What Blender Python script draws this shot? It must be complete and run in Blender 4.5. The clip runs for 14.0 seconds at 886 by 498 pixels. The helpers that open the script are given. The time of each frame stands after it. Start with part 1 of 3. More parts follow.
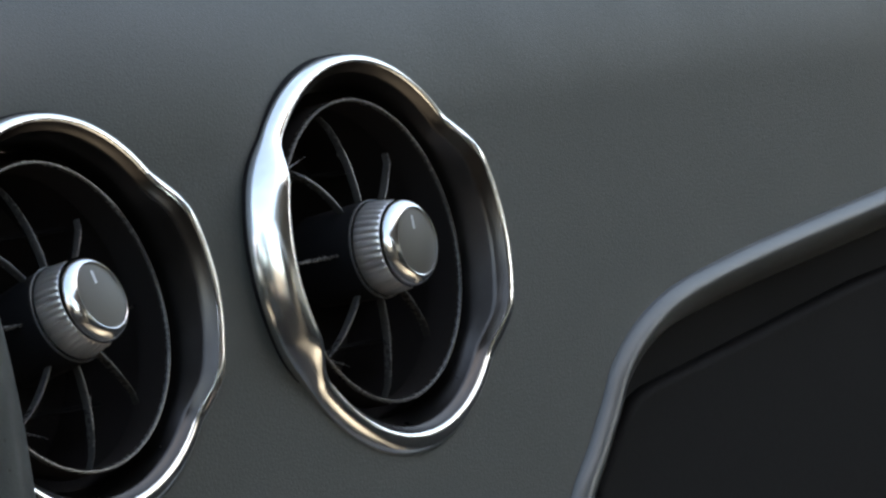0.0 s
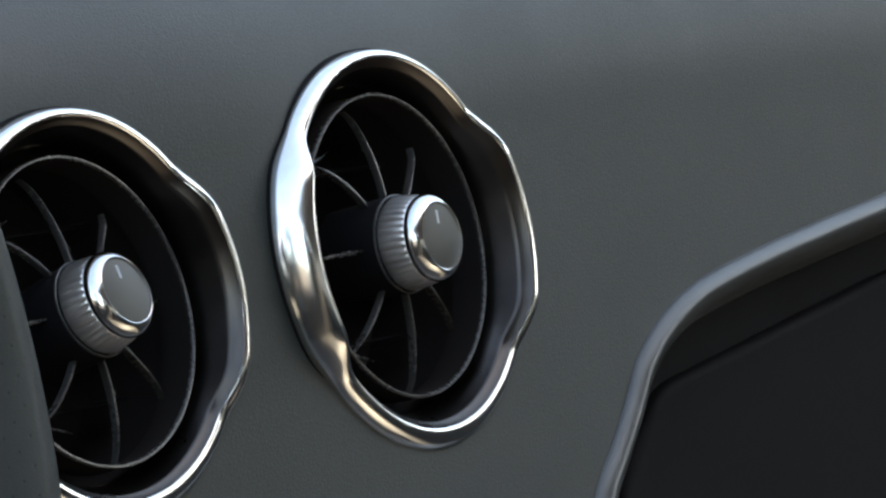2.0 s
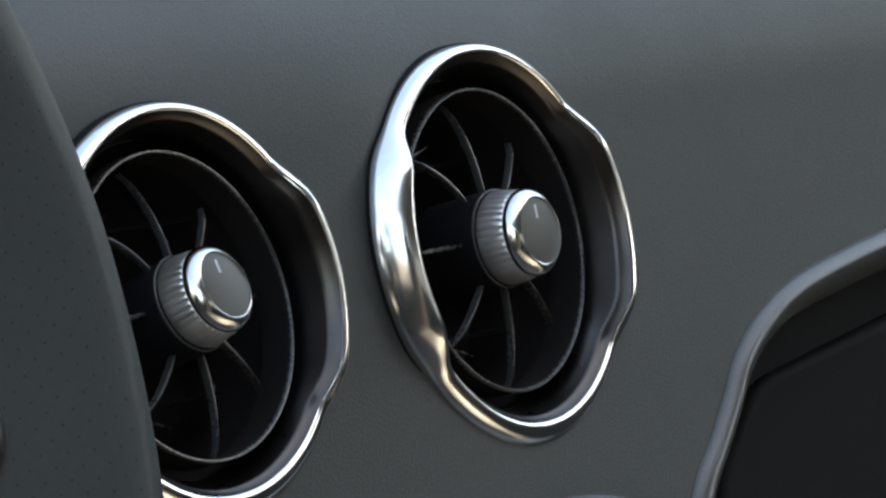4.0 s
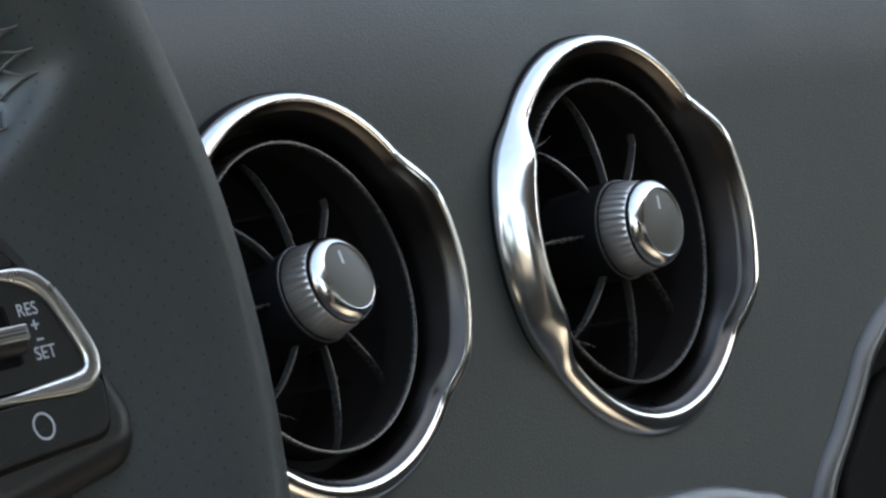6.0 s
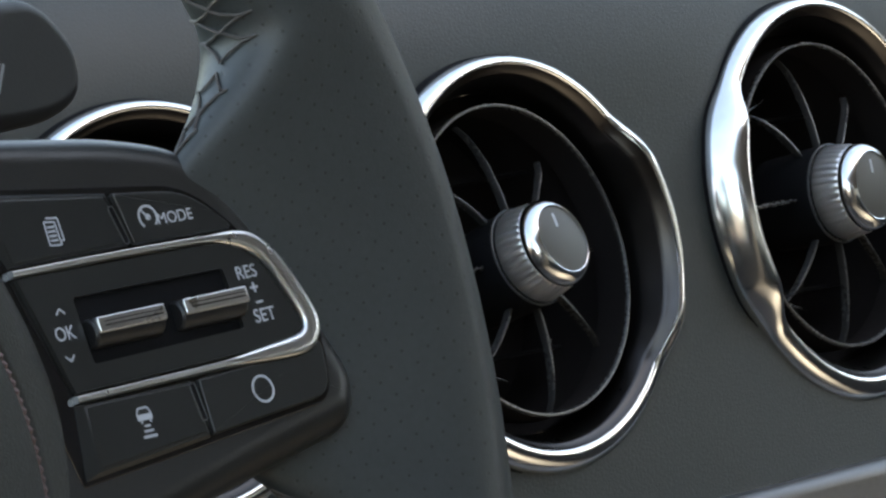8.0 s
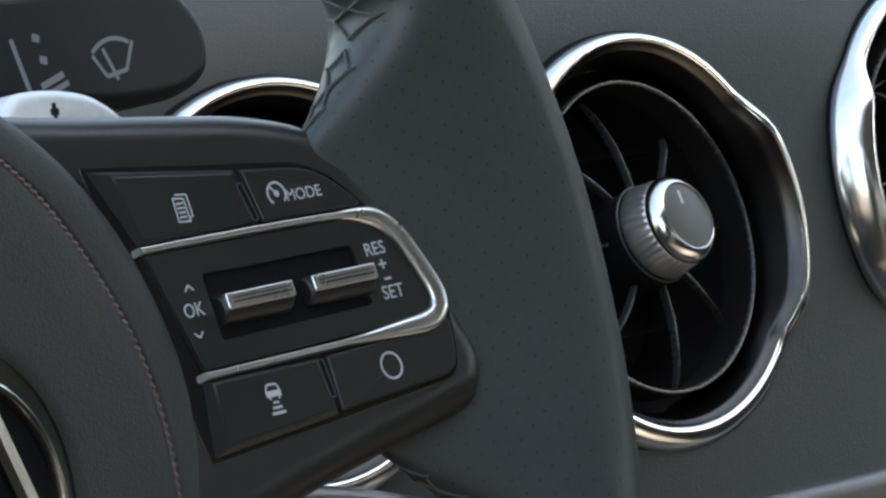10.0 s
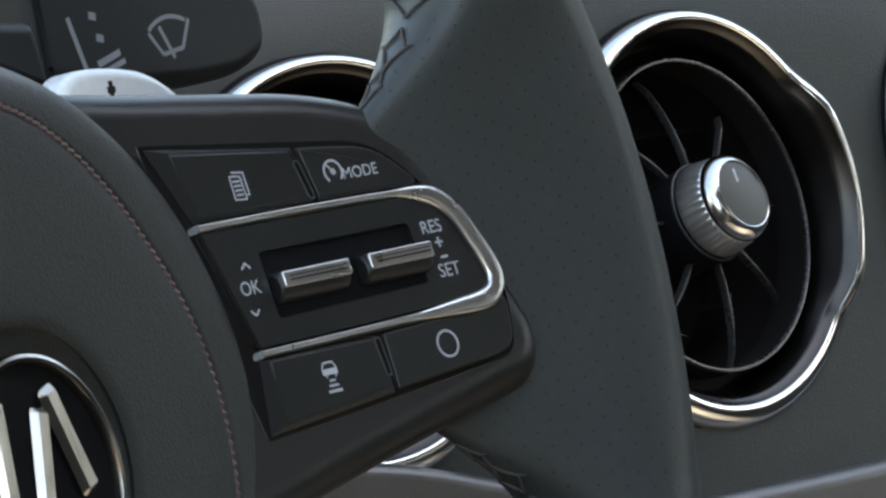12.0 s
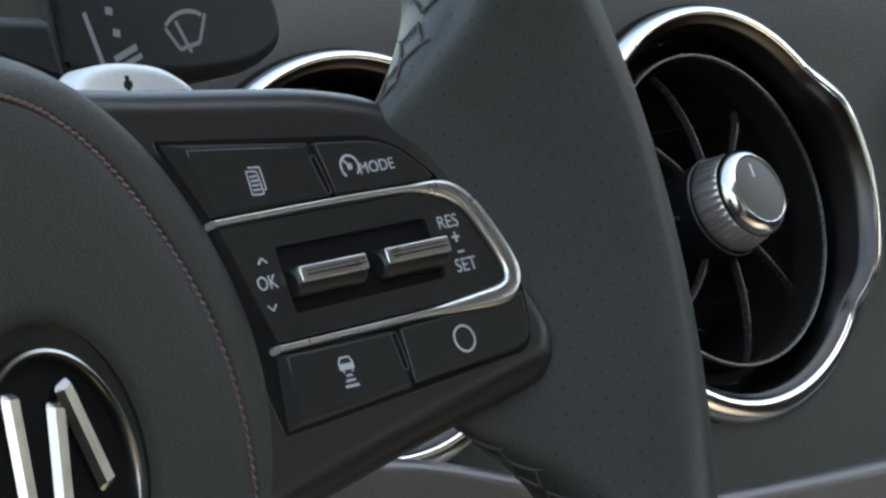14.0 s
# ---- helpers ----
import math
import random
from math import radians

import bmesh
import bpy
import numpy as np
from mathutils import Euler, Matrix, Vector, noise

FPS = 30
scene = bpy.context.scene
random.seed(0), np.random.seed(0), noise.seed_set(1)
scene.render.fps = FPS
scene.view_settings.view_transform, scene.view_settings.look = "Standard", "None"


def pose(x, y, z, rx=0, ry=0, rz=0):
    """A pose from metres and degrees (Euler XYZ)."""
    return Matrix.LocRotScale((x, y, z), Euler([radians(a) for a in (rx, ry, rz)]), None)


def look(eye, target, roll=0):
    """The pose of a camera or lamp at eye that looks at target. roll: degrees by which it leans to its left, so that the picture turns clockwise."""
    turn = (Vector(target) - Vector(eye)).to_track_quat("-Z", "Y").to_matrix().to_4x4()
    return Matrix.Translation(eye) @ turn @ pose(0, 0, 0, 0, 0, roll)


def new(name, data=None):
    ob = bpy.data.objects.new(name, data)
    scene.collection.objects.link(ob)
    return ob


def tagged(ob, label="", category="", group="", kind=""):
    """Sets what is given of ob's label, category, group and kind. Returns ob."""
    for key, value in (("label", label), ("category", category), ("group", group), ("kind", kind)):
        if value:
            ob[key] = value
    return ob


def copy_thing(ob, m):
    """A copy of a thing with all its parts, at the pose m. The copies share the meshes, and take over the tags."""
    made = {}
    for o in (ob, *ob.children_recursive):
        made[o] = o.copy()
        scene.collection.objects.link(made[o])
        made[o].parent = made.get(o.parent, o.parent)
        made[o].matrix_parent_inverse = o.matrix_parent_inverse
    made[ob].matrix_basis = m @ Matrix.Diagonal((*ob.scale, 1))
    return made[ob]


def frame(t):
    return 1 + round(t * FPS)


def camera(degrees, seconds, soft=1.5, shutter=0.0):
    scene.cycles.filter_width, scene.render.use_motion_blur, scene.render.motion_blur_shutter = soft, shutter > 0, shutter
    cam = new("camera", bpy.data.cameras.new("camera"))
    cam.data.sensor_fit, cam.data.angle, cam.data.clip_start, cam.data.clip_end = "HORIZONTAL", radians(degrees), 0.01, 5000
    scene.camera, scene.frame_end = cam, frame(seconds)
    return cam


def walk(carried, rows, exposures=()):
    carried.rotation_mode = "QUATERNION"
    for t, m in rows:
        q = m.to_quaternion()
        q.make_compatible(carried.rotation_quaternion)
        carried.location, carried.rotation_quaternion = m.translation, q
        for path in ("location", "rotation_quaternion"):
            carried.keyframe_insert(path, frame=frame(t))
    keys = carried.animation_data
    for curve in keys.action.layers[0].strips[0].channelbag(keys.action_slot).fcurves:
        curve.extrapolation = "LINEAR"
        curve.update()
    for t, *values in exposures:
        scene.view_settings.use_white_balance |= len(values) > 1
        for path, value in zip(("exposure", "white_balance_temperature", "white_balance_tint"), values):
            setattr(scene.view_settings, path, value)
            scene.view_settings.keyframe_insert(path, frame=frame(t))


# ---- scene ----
# ---- camera and its path: a long lens on a slow pan, looking in from the driver's side ----
cam = camera(4.776, 14.0, soft=2.6)
EYE = (-1.8639, -1.1487, 1.0657)
PAN = [  # seconds, slide in metres, heading, tilt
    (0, 0.02200, -58.1442, -5.5950), (0.5, 0.02200, -58.1442, -5.6026), (1, 0.02198, -58.1417, -5.6102),
    (1.5, 0.02173, -58.1074, -5.6132), (2, 0.02117, -58.0325, -5.6224), (2.5, 0.02053, -57.9462, -5.6254),
    (3, 0.01952, -57.8090, -5.6407), (3.2, 0.01906, -57.7481, -5.6437), (5.3, 0.01600, -57.3343, -5.6864),
    (5.5, 0.01547, -57.2632, -5.6955), (6, 0.01374, -57.0297, -5.7001), (6.5, 0.01195, -56.7886, -5.7473),
    (7, 0.00996, -56.5196, -5.8235), (7.5, 0.00824, -56.2888, -5.8601), (8, 0.00659, -56.0657, -5.8997),
    (8.5, 0.00536, -55.9009, -5.9211), (9, 0.00418, -55.7413, -5.9485), (9.2, 0.00375, -55.6831, -5.9637),
    (11.3, 0.00104, -55.3185, -6.1069), (11.5, 0.00088, -55.2982, -6.1191), (12, 0.00055, -55.2527, -6.1435),
    (12.5, 0.00034, -55.2249, -6.1588), (13, 0.00017, -55.2021, -6.1679), (13.5, 0.00008, -55.1894, -6.1709),
    (14, 0.00000, -55.1793, -6.1709)]
SIDE = (0.545, -0.839)
walk(cam, [(t, pose(EYE[0] + SIDE[0] * d, EYE[1] + SIDE[1] * d, EYE[2], 90 + tilt, 0, heading)) for t, d, heading, tilt in PAN],
     exposures=[(0, 2.68, 9000, 8), (14, 2.68, 9000, 8)])

# ---- world and sun: open sky, the sun behind the roof ----
SUN_ELEVATION, SUN_HEADING = 35, 165  # degrees; heading clockwise from +y
world = bpy.data.worlds.new("sky")
scene.world = world
world.use_nodes = True
wn = world.node_tree
sky = wn.nodes.new("ShaderNodeTexSky")
sky.sky_type = "NISHITA"
sky.sun_disc = False
sky.sun_elevation, sky.sun_rotation = radians(SUN_ELEVATION), radians(SUN_HEADING)
wn.nodes["Background"].inputs["Strength"].default_value = 0.15
wn.links.new(sky.outputs[0], wn.nodes["Background"].inputs["Color"])
sun = new("sun", bpy.data.lights.new("sun", "SUN"))
sun.data.energy, sun.data.angle, sun.data.color = 3.5, radians(0.53), (1, 0.95, 0.87)
se, sh = radians(SUN_ELEVATION), radians(SUN_HEADING)
sun.matrix_world = look((0, 0, 0), (-math.sin(sh) * math.cos(se), -math.cos(sh) * math.cos(se), -math.sin(se)))

# ---- materials ----
def material(name, color, rough=0.5, metal=0.0, grain=0.0, size=0.001, mottle=0.12, spec=0.5, coat=0.0, cell=False):
    """A surface with grain (bump height in metres at size) and colour and gloss variation at two scales."""
    m = bpy.data.materials.new(name)
    m.use_nodes = True
    n, l = m.node_tree.nodes, m.node_tree.links
    b = n["Principled BSDF"]
    b.inputs["Metallic"].default_value = metal
    b.inputs["Specular IOR Level"].default_value = spec
    b.inputs["Coat Weight"].default_value = coat
    tc = n.new("ShaderNodeTexCoord")
    big = n.new("ShaderNodeTexNoise")
    big.inputs["Scale"].default_value, big.inputs["Detail"].default_value = 35, 4
    fine = n.new("ShaderNodeTexNoise")
    fine.inputs["Scale"].default_value, fine.inputs["Detail"].default_value = 0.6 / size, 3
    for x in (big, fine):
        l.new(tc.outputs["Object"], x.inputs["Vector"])
    mix = n.new("ShaderNodeMix")
    mix.data_type = "FLOAT"
    mix.inputs[0].default_value = 0.4
    l.new(big.outputs["Fac"], mix.inputs[2])
    l.new(fine.outputs["Fac"], mix.inputs[3])
    ramp = n.new("ShaderNodeMapRange")
    ramp.inputs["From Min"].default_value, ramp.inputs["From Max"].default_value = 0.3, 0.7
    ramp.inputs["To Min"].default_value, ramp.inputs["To Max"].default_value = 1 - mottle, 1 + mottle
    l.new(mix.outputs[0], ramp.inputs["Value"])
    tint = n.new("ShaderNodeMix")
    tint.data_type, tint.blend_type = "RGBA", "MULTIPLY"
    tint.inputs[0].default_value = 1
    tint.inputs[6].default_value = (*color, 1)
    l.new(ramp.outputs[0], tint.inputs[7])
    l.new(tint.outputs[2], b.inputs["Base Color"])
    gloss = n.new("ShaderNodeMath")
    gloss.operation, gloss.use_clamp = "MULTIPLY", True
    gloss.inputs[1].default_value = rough
    l.new(ramp.outputs[0], gloss.inputs[0])
    l.new(gloss.outputs[0], b.inputs["Roughness"])
    if grain:
        bump = n.new("ShaderNodeBump")
        bump.inputs["Strength"].default_value, bump.inputs["Distance"].default_value = 1.0, grain
        if cell:
            v = n.new("ShaderNodeTexVoronoi")
            v.feature = "DISTANCE_TO_EDGE"
            v.inputs["Scale"].default_value = 1 / size
            warp = n.new("ShaderNodeVectorMath")
            warp.operation = "MULTIPLY_ADD"
            warp.inputs[1].default_value = (size * 0.8,) * 3
            l.new(fine.outputs["Color"], warp.inputs[0])
            l.new(tc.outputs["Object"], warp.inputs[2])
            l.new(warp.outputs[0], v.inputs["Vector"])
            cap = n.new("ShaderNodeMath")
            cap.operation = "MINIMUM"
            cap.inputs[1].default_value = 0.25
            l.new(v.outputs["Distance"], cap.inputs[0])
            l.new(cap.outputs[0], bump.inputs["Height"])
        else:
            l.new(fine.outputs["Fac"], bump.inputs["Height"])
        l.new(bump.outputs[0], b.inputs["Normal"])
    return m


DASH_SKIN = material("dash_skin", (0.0198, 0.0256, 0.0250), 0.5, grain=0.0001, size=0.0010, mottle=0.09, cell=True, spec=0.42)
CHROME = material("chrome", (0.78, 0.785, 0.79), 0.17, 1.0, mottle=0.1, size=0.002)
SATIN = material("satin_metal", (0.74, 0.75, 0.76), 0.28, 1.0, mottle=0.04, size=0.004)
DARK_CHROME = material("dark_chrome", (0.072, 0.066, 0.064), 0.3, 1.0, mottle=0.15, size=0.003)
BLACK = material("black_plastic", (0.012, 0.012, 0.013), 0.45, grain=0.00002, size=0.0006)
DEEP = material("duct_black", (0.013, 0.011, 0.011), 0.8, spec=0.1)
VANE = material("vane_plastic", (0.036, 0.035, 0.035), 0.27, grain=0.00002, size=0.0005)
KNURL_METAL = material("knurled_aluminium", (0.90, 0.85, 0.82), 0.4, 1.0, mottle=0.12, size=0.002)
EMBLEM_METAL = material("emblem_metal", (0.40, 0.38, 0.355), 0.2, 1.0, mottle=0.15, size=0.003)
KNOB_FACE = material("knob_face", (0.075, 0.072, 0.064), 0.5, grain=0.00001, size=0.0004, mottle=0.06)
PRINT = material("white_print", (0.47, 0.49, 0.53), 0.6, mottle=0.08)
DIM_PRINT = material("grey_print", (0.26, 0.26, 0.28), 0.7, mottle=0.08)
PIANO = material("gloss_black", (0.008, 0.008, 0.009), 0.12, coat=0.4, mottle=0.15)
MATT_BLACK = material("matt_black", (0.008, 0.008, 0.009), 0.6, grain=0.00004, size=0.0008, spec=0.04)
LIP = material("satin_grey_paint", (0.085, 0.088, 0.09), 0.36, metal=0.35, mottle=0.03, size=0.01)
TRIM = material("silver_trim", (0.135, 0.132, 0.132), 0.38, metal=0.8, grain=0.00001, size=0.0008)
HOUSING = material("spoke_plastic", (0.020, 0.020, 0.020), 0.34, grain=0.00003, size=0.0005, mottle=0.1, spec=0.48)
BUTTON = material("button_plastic", (0.015, 0.016, 0.016), 0.34, grain=0.00001, size=0.0004, mottle=0.1, spec=0.45)
PAD = material("pad_leather", (0.031, 0.032, 0.030), 0.46, grain=0.00018, size=0.0010, mottle=0.24, cell=True, spec=0.26)
THREAD = material("dark_thread", (0.075, 0.068, 0.066), 0.7, grain=0.00004, size=0.0003)
SEAM_THREAD = material("mauve_thread", (0.13, 0.083, 0.08), 0.75, grain=0.00004, size=0.0003)
STALK = material("stalk_plastic", (0.013, 0.013, 0.014), 0.5, grain=0.00002, size=0.0005, spec=0.3)
SILVER = material("paddle_silver", (0.82, 0.84, 0.86), 0.3, 0.1, mottle=0.08)
HEADLINER = material("headliner_cloth", (0.40, 0.40, 0.40), 0.9, grain=0.0002, size=0.002)
CABIN = material("cabin_plastic", (0.035, 0.035, 0.036), 0.6, grain=0.0001, size=0.002)
# tan surface of the added walls that hold back the low sky
ADDED_WALL = material("added_wall", (0.32, 0.28, 0.24), 0.9, grain=0.001, size=0.02, mottle=0.2)
PAVING = material("worn_concrete", (0.065, 0.056, 0.050), 0.9, grain=0.002, size=0.01, mottle=0.25)


def leather_wrap():
    """Smooth leather with rows of small punched holes, laid out by the wheel's own UV in metres."""
    m = material("rim_leather", (0.046, 0.052, 0.053), 0.43, grain=0.00006, size=0.0008, mottle=0.16, cell=True, spec=0.45)
    n, l = m.node_tree.nodes, m.node_tree.links
    b = n["Principled BSDF"]
    uv = n.new("ShaderNodeUVMap")
    sep = n.new("ShaderNodeSeparateXYZ")
    l.new(uv.outputs[0], sep.inputs[0])

    def calc(op, a, c, third=None):
        x = n.new("ShaderNodeMath")
        x.operation = op
        for i, v in enumerate((a, c, third)):
            if v is None:
                continue
            if isinstance(v, (int, float)):
                x.inputs[i].default_value = v
            else:
                l.new(v, x.inputs[i])
        return x.outputs[0]
    u, v = calc("DIVIDE", sep.outputs[0], 0.0054), calc("DIVIDE", sep.outputs[1], 0.0054)
    dots = None
    for shift in (0.0, 0.5):
        du = calc("SUBTRACT", calc("FRACT", calc("ADD", u, shift), 0), 0.5)
        dv = calc("SUBTRACT", calc("FRACT", calc("ADD", v, shift), 0), 0.5)
        d = calc("SQRT", calc("ADD", calc("MULTIPLY", du, du), calc("MULTIPLY", dv, dv)), 0)
        dots = d if dots is None else calc("MINIMUM", dots, d)
    hole = calc("LESS_THAN", dots, 0.052)
    base = b.inputs["Base Color"].links[0].from_socket
    mix = n.new("ShaderNodeMix")
    mix.data_type = "RGBA"
    l.new(hole, mix.inputs[0])
    l.new(base, mix.inputs[6])
    mix.inputs[7].default_value = (0.020, 0.020, 0.020, 1)
    l.new(mix.outputs[2], b.inputs["Base Color"])
    pit = n.new("ShaderNodeMapRange")
    pit.interpolation_type = "SMOOTHSTEP"
    pit.inputs["From Min"].default_value, pit.inputs["From Max"].default_value = 0.03, 0.085
    l.new(dots, pit.inputs["Value"])
    bump = n.new("ShaderNodeBump")
    bump.inputs["Distance"].default_value = 0.00005
    l.new(pit.outputs[0], bump.inputs["Height"])
    old = b.inputs["Normal"].links[0].from_socket
    l.new(old, bump.inputs["Normal"])
    l.new(bump.outputs[0], b.inputs["Normal"])
    return m


LEATHER = leather_wrap()

# ---- mesh helpers, all in millimetres ----
MM = 0.001


def part(name, bm, mat, parent=None, label="", smooth=True, kind=""):
    me = bpy.data.meshes.new(name)
    flat_faces = "plate" in bm.faces.layers.int
    bmesh.ops.scale(bm, vec=(MM, MM, MM), verts=bm.verts)
    bmesh.ops.recalc_face_normals(bm, faces=bm.faces)
    bm.to_mesh(me)
    bm.free()
    me.materials.append(mat)
    if smooth:
        me.shade_smooth()
        me.set_sharp_from_angle(angle=radians(38))
    ob = new(name, me)
    ob.parent = parent
    if flat_faces:
        ob.modifiers.new("even_shading", "WEIGHTED_NORMAL").keep_sharp = True
    if label or kind:
        tagged(ob, label=label, kind=kind)
    return ob


def thing(name, m, label, category, group=""):
    ob = new(name)
    ob.empty_display_size = 0.01
    ob.matrix_world = m
    return tagged(ob, label=label, category=category, group=group)


def lathe(profile, steps=96, lift=None, closed=False, swell=None):
    """Turns (radius, height) rows about z; lift(angle, row) adds to the height."""
    bm = bmesh.new()
    rings = []
    for k in range(steps):
        a = 2 * math.pi * k / steps
        ring = []
        for i, (r, h) in enumerate(profile):
            r += swell(a, i) if swell else 0
            ring.append(bm.verts.new((r * math.cos(a), r * math.sin(a), h + (lift(a, i) if lift else 0))))
        rings.append(ring)
    count = len(profile)
    for k in range(steps):
        p, q = rings[k], rings[(k + 1) % steps]
        for i in range(count if closed else count - 1):
            j = (i + 1) % count
            bm.faces.new((p[i], q[i], q[j], p[j]))
    for i in ((0, -1) if not closed else ()):
        if profile[i][0] < 0.05:
            bmesh.ops.remove_doubles(bm, verts=[r[i] for r in rings], dist=0.2)
    return bm


def tube(path, radius, sides=10, closed=False, flat=1.0, up=Vector((0, 0, 1)), bm=None):
    """A round or flattened bar along a path; radius may be a list."""
    bm = bm or bmesh.new()
    path = [Vector(p) for p in path]
    rings, count = [], len(path)
    for i, p in enumerate(path):
        a, b = path[(i - 1) % count if closed else max(i - 1, 0)], path[(i + 1) % count if closed else min(i + 1, count - 1)]
        d = (b - a).normalized()
        side = d.cross(up).normalized()
        top = side.cross(d).normalized()
        r = radius[i] if isinstance(radius, (list, tuple)) else radius
        rings.append([bm.verts.new(p + side * r * math.cos(2 * math.pi * k / sides) + top * r * flat * math.sin(2 * math.pi * k / sides)) for k in range(sides)])
    for i in range(count if closed else count - 1):
        p, q = rings[i], rings[(i + 1) % count]
        for k in range(sides):
            bm.faces.new((p[k], p[(k + 1) % sides], q[(k + 1) % sides], q[k]))
    if not closed:
        bm.faces.new(rings[0][::-1])
        bm.faces.new(rings[-1])
    return bm


def spline(points, steps=8, closed=False):
    """A smooth line through the points."""
    pts, out = [Vector(p) for p in points], []
    count = len(pts)
    for i in range(count if closed else count - 1):
        get = (lambda k: pts[k % count]) if closed else (lambda k: pts[min(max(k, 0), count - 1)])
        a, b, c, d = get(i - 1), get(i), get(i + 1), get(i + 2)
        for s in range(steps):
            t = s / steps
            out.append(0.5 * (2 * b + (c - a) * t + (2 * a - 5 * b + 4 * c - d) * t * t + (3 * b - a - 3 * c + d) * t ** 3))
    if not closed:
        out.append(pts[-1])
    return out


def rounded(points, r, steps=5):
    """The outline with its corners rounded; r is one radius or one for each corner."""
    out, count = [], len(points)
    for i in range(count):
        p, a, b = Vector(points[i]), Vector(points[i - 1]), Vector(points[(i + 1) % count])
        rad = r[i] if isinstance(r, (list, tuple)) else r
        da, db = (a - p), (b - p)
        cut = min(rad, da.length * 0.48, db.length * 0.48)
        s, e = p + da.normalized() * cut, p + db.normalized() * cut
        for k in range(steps + 1):
            t = k / steps
            out.append((1 - t) ** 2 * s + 2 * t * (1 - t) * p + t * t * e)
    return out


def plate(outline, low, high, bevel=0.3, segments=3):
    """An outline raised from low to high, with its upper edge rounded."""
    bm = bmesh.new()
    bm.faces.layers.int.new("plate")
    face = bm.faces.new([bm.verts.new((p[0], p[1], low)) for p in outline])
    if face.calc_area() and face.normal.z < 0:
        face.normal_flip()
    bm.normal_update()
    if face.normal.z < 0:
        face.normal_flip()
    got = bmesh.ops.extrude_face_region(bm, geom=[face])
    tops = [v for v in got["geom"] if isinstance(v, bmesh.types.BMVert)]
    bmesh.ops.translate(bm, verts=tops, vec=(0, 0, high - low))
    if bevel:
        edges = [e for e in bm.edges if all(v in tops for v in e.verts)]
        bmesh.ops.bevel(bm, geom=edges, offset=bevel, segments=segments, affect="EDGES", profile=0.5)
    return bm


def words(name, text, size, x, y, z, parent, mat, turn=0.0, squash=1.0):
    cu = bpy.data.curves.new(name, "FONT")
    cu.body, cu.size, cu.align_x, cu.align_y, cu.extrude = text, size, "CENTER", "CENTER", 0.03
    ob = bpy.data.objects.new(name, cu)
    me = bpy.data.meshes.new_from_object(ob)
    bpy.data.objects.remove(ob)
    bm = bmesh.new()
    bm.from_mesh(me)
    bpy.data.meshes.remove(me)
    bmesh.ops.scale(bm, vec=(squash, 1, 1), verts=bm.verts)
    bmesh.ops.rotate(bm, verts=bm.verts, matrix=Matrix.Rotation(radians(turn), 3, "Z"))
    bmesh.ops.translate(bm, verts=bm.verts, vec=(x, y, z))
    return part(name, bm, mat, parent, smooth=False)


def bars(rows, z, thick=0.05, bm=None):
    """Straight printed strokes: (x0, y0, x1, y1, width) each."""
    bm = bm or bmesh.new()
    for x0, y0, x1, y1, w in rows:
        a, b = Vector((x0, y0, z)), Vector((x1, y1, z))
        side = (b - a).cross(Vector((0, 0, 1))).normalized() * w / 2
        low = [bm.verts.new(p) for p in (a + side, b + side, b - side, a - side)]
        high = [bm.verts.new(v.co + Vector((0, 0, thick))) for v in low]
        bm.faces.new(high)
        for i in range(4):
            bm.faces.new((low[i], low[(i + 1) % 4], high[(i + 1) % 4], high[i]))
    return bm


def hoop(x, y, z, r, w, start=0, end=360, steps=28, squash=1.0):
    """A printed ring or arc."""
    rows = []
    for k in range(steps):
        a, b = (radians(start + (end - start) * (k + d) / steps) for d in (0, 1))
        rows.append((x + r * squash * math.cos(a), y + r * math.sin(a), x + r * squash * math.cos(b), y + r * math.sin(b), w))
    return rows


def smooth(x):
    x = min(max(x, 0.0), 1.0)
    return x * x * (3 - 2 * x)


# ---- frames of the dashboard face and of the steering wheel, both leaning back 14 degrees ----
LEAN = pose(0, 0, 0, 76)
DASH = Matrix.Translation((0, 0, 0.85)) @ LEAN
WHEEL = Matrix.Translation((-0.4752, -0.1056, 0.8386)) @ LEAN
VENTS = (-0.2, -104.6, -199.6)
DROPS = (1.1, -1.9, 0.4)
CURVE = 620.0  # the face bends away to the driver's side with this radius


def bent(s, h, n):
    if s >= 0:
        return Vector((s, h, n))
    a = -s / CURVE
    return Vector((-(CURVE + n) * math.sin(a), h, (CURVE + n) * math.cos(a) - CURVE))


def on_face(s, h=0.0):
    p = bent(s, h, 0)
    return DASH @ Matrix.Translation(p * MM) @ pose(0, 0, 0, 0, math.degrees(min(s, 0) / CURVE), 0)


def bend_mesh(bm):
    for v in bm.verts:
        v.co = bent(*v.co)
    return bm



# ---- the unseen cabin shell, added to close and shade the scene, and the ground outside ----
def box(name, x0, x1, y0, y1, z0, z1, mat, label, category):
    bm = bmesh.new()
    bmesh.ops.create_cube(bm, size=1)
    for v in bm.verts:
        v.co = (1000 * (x0 if v.co.x < 0 else x1), 1000 * (y0 if v.co.y < 0 else y1), 1000 * (z0 if v.co.z < 0 else z1))
    bmesh.ops.bevel(bm, geom=list(bm.edges), offset=8, segments=2, affect="EDGES")
    return tagged(part(name, bm, mat), label, category, kind="structure")


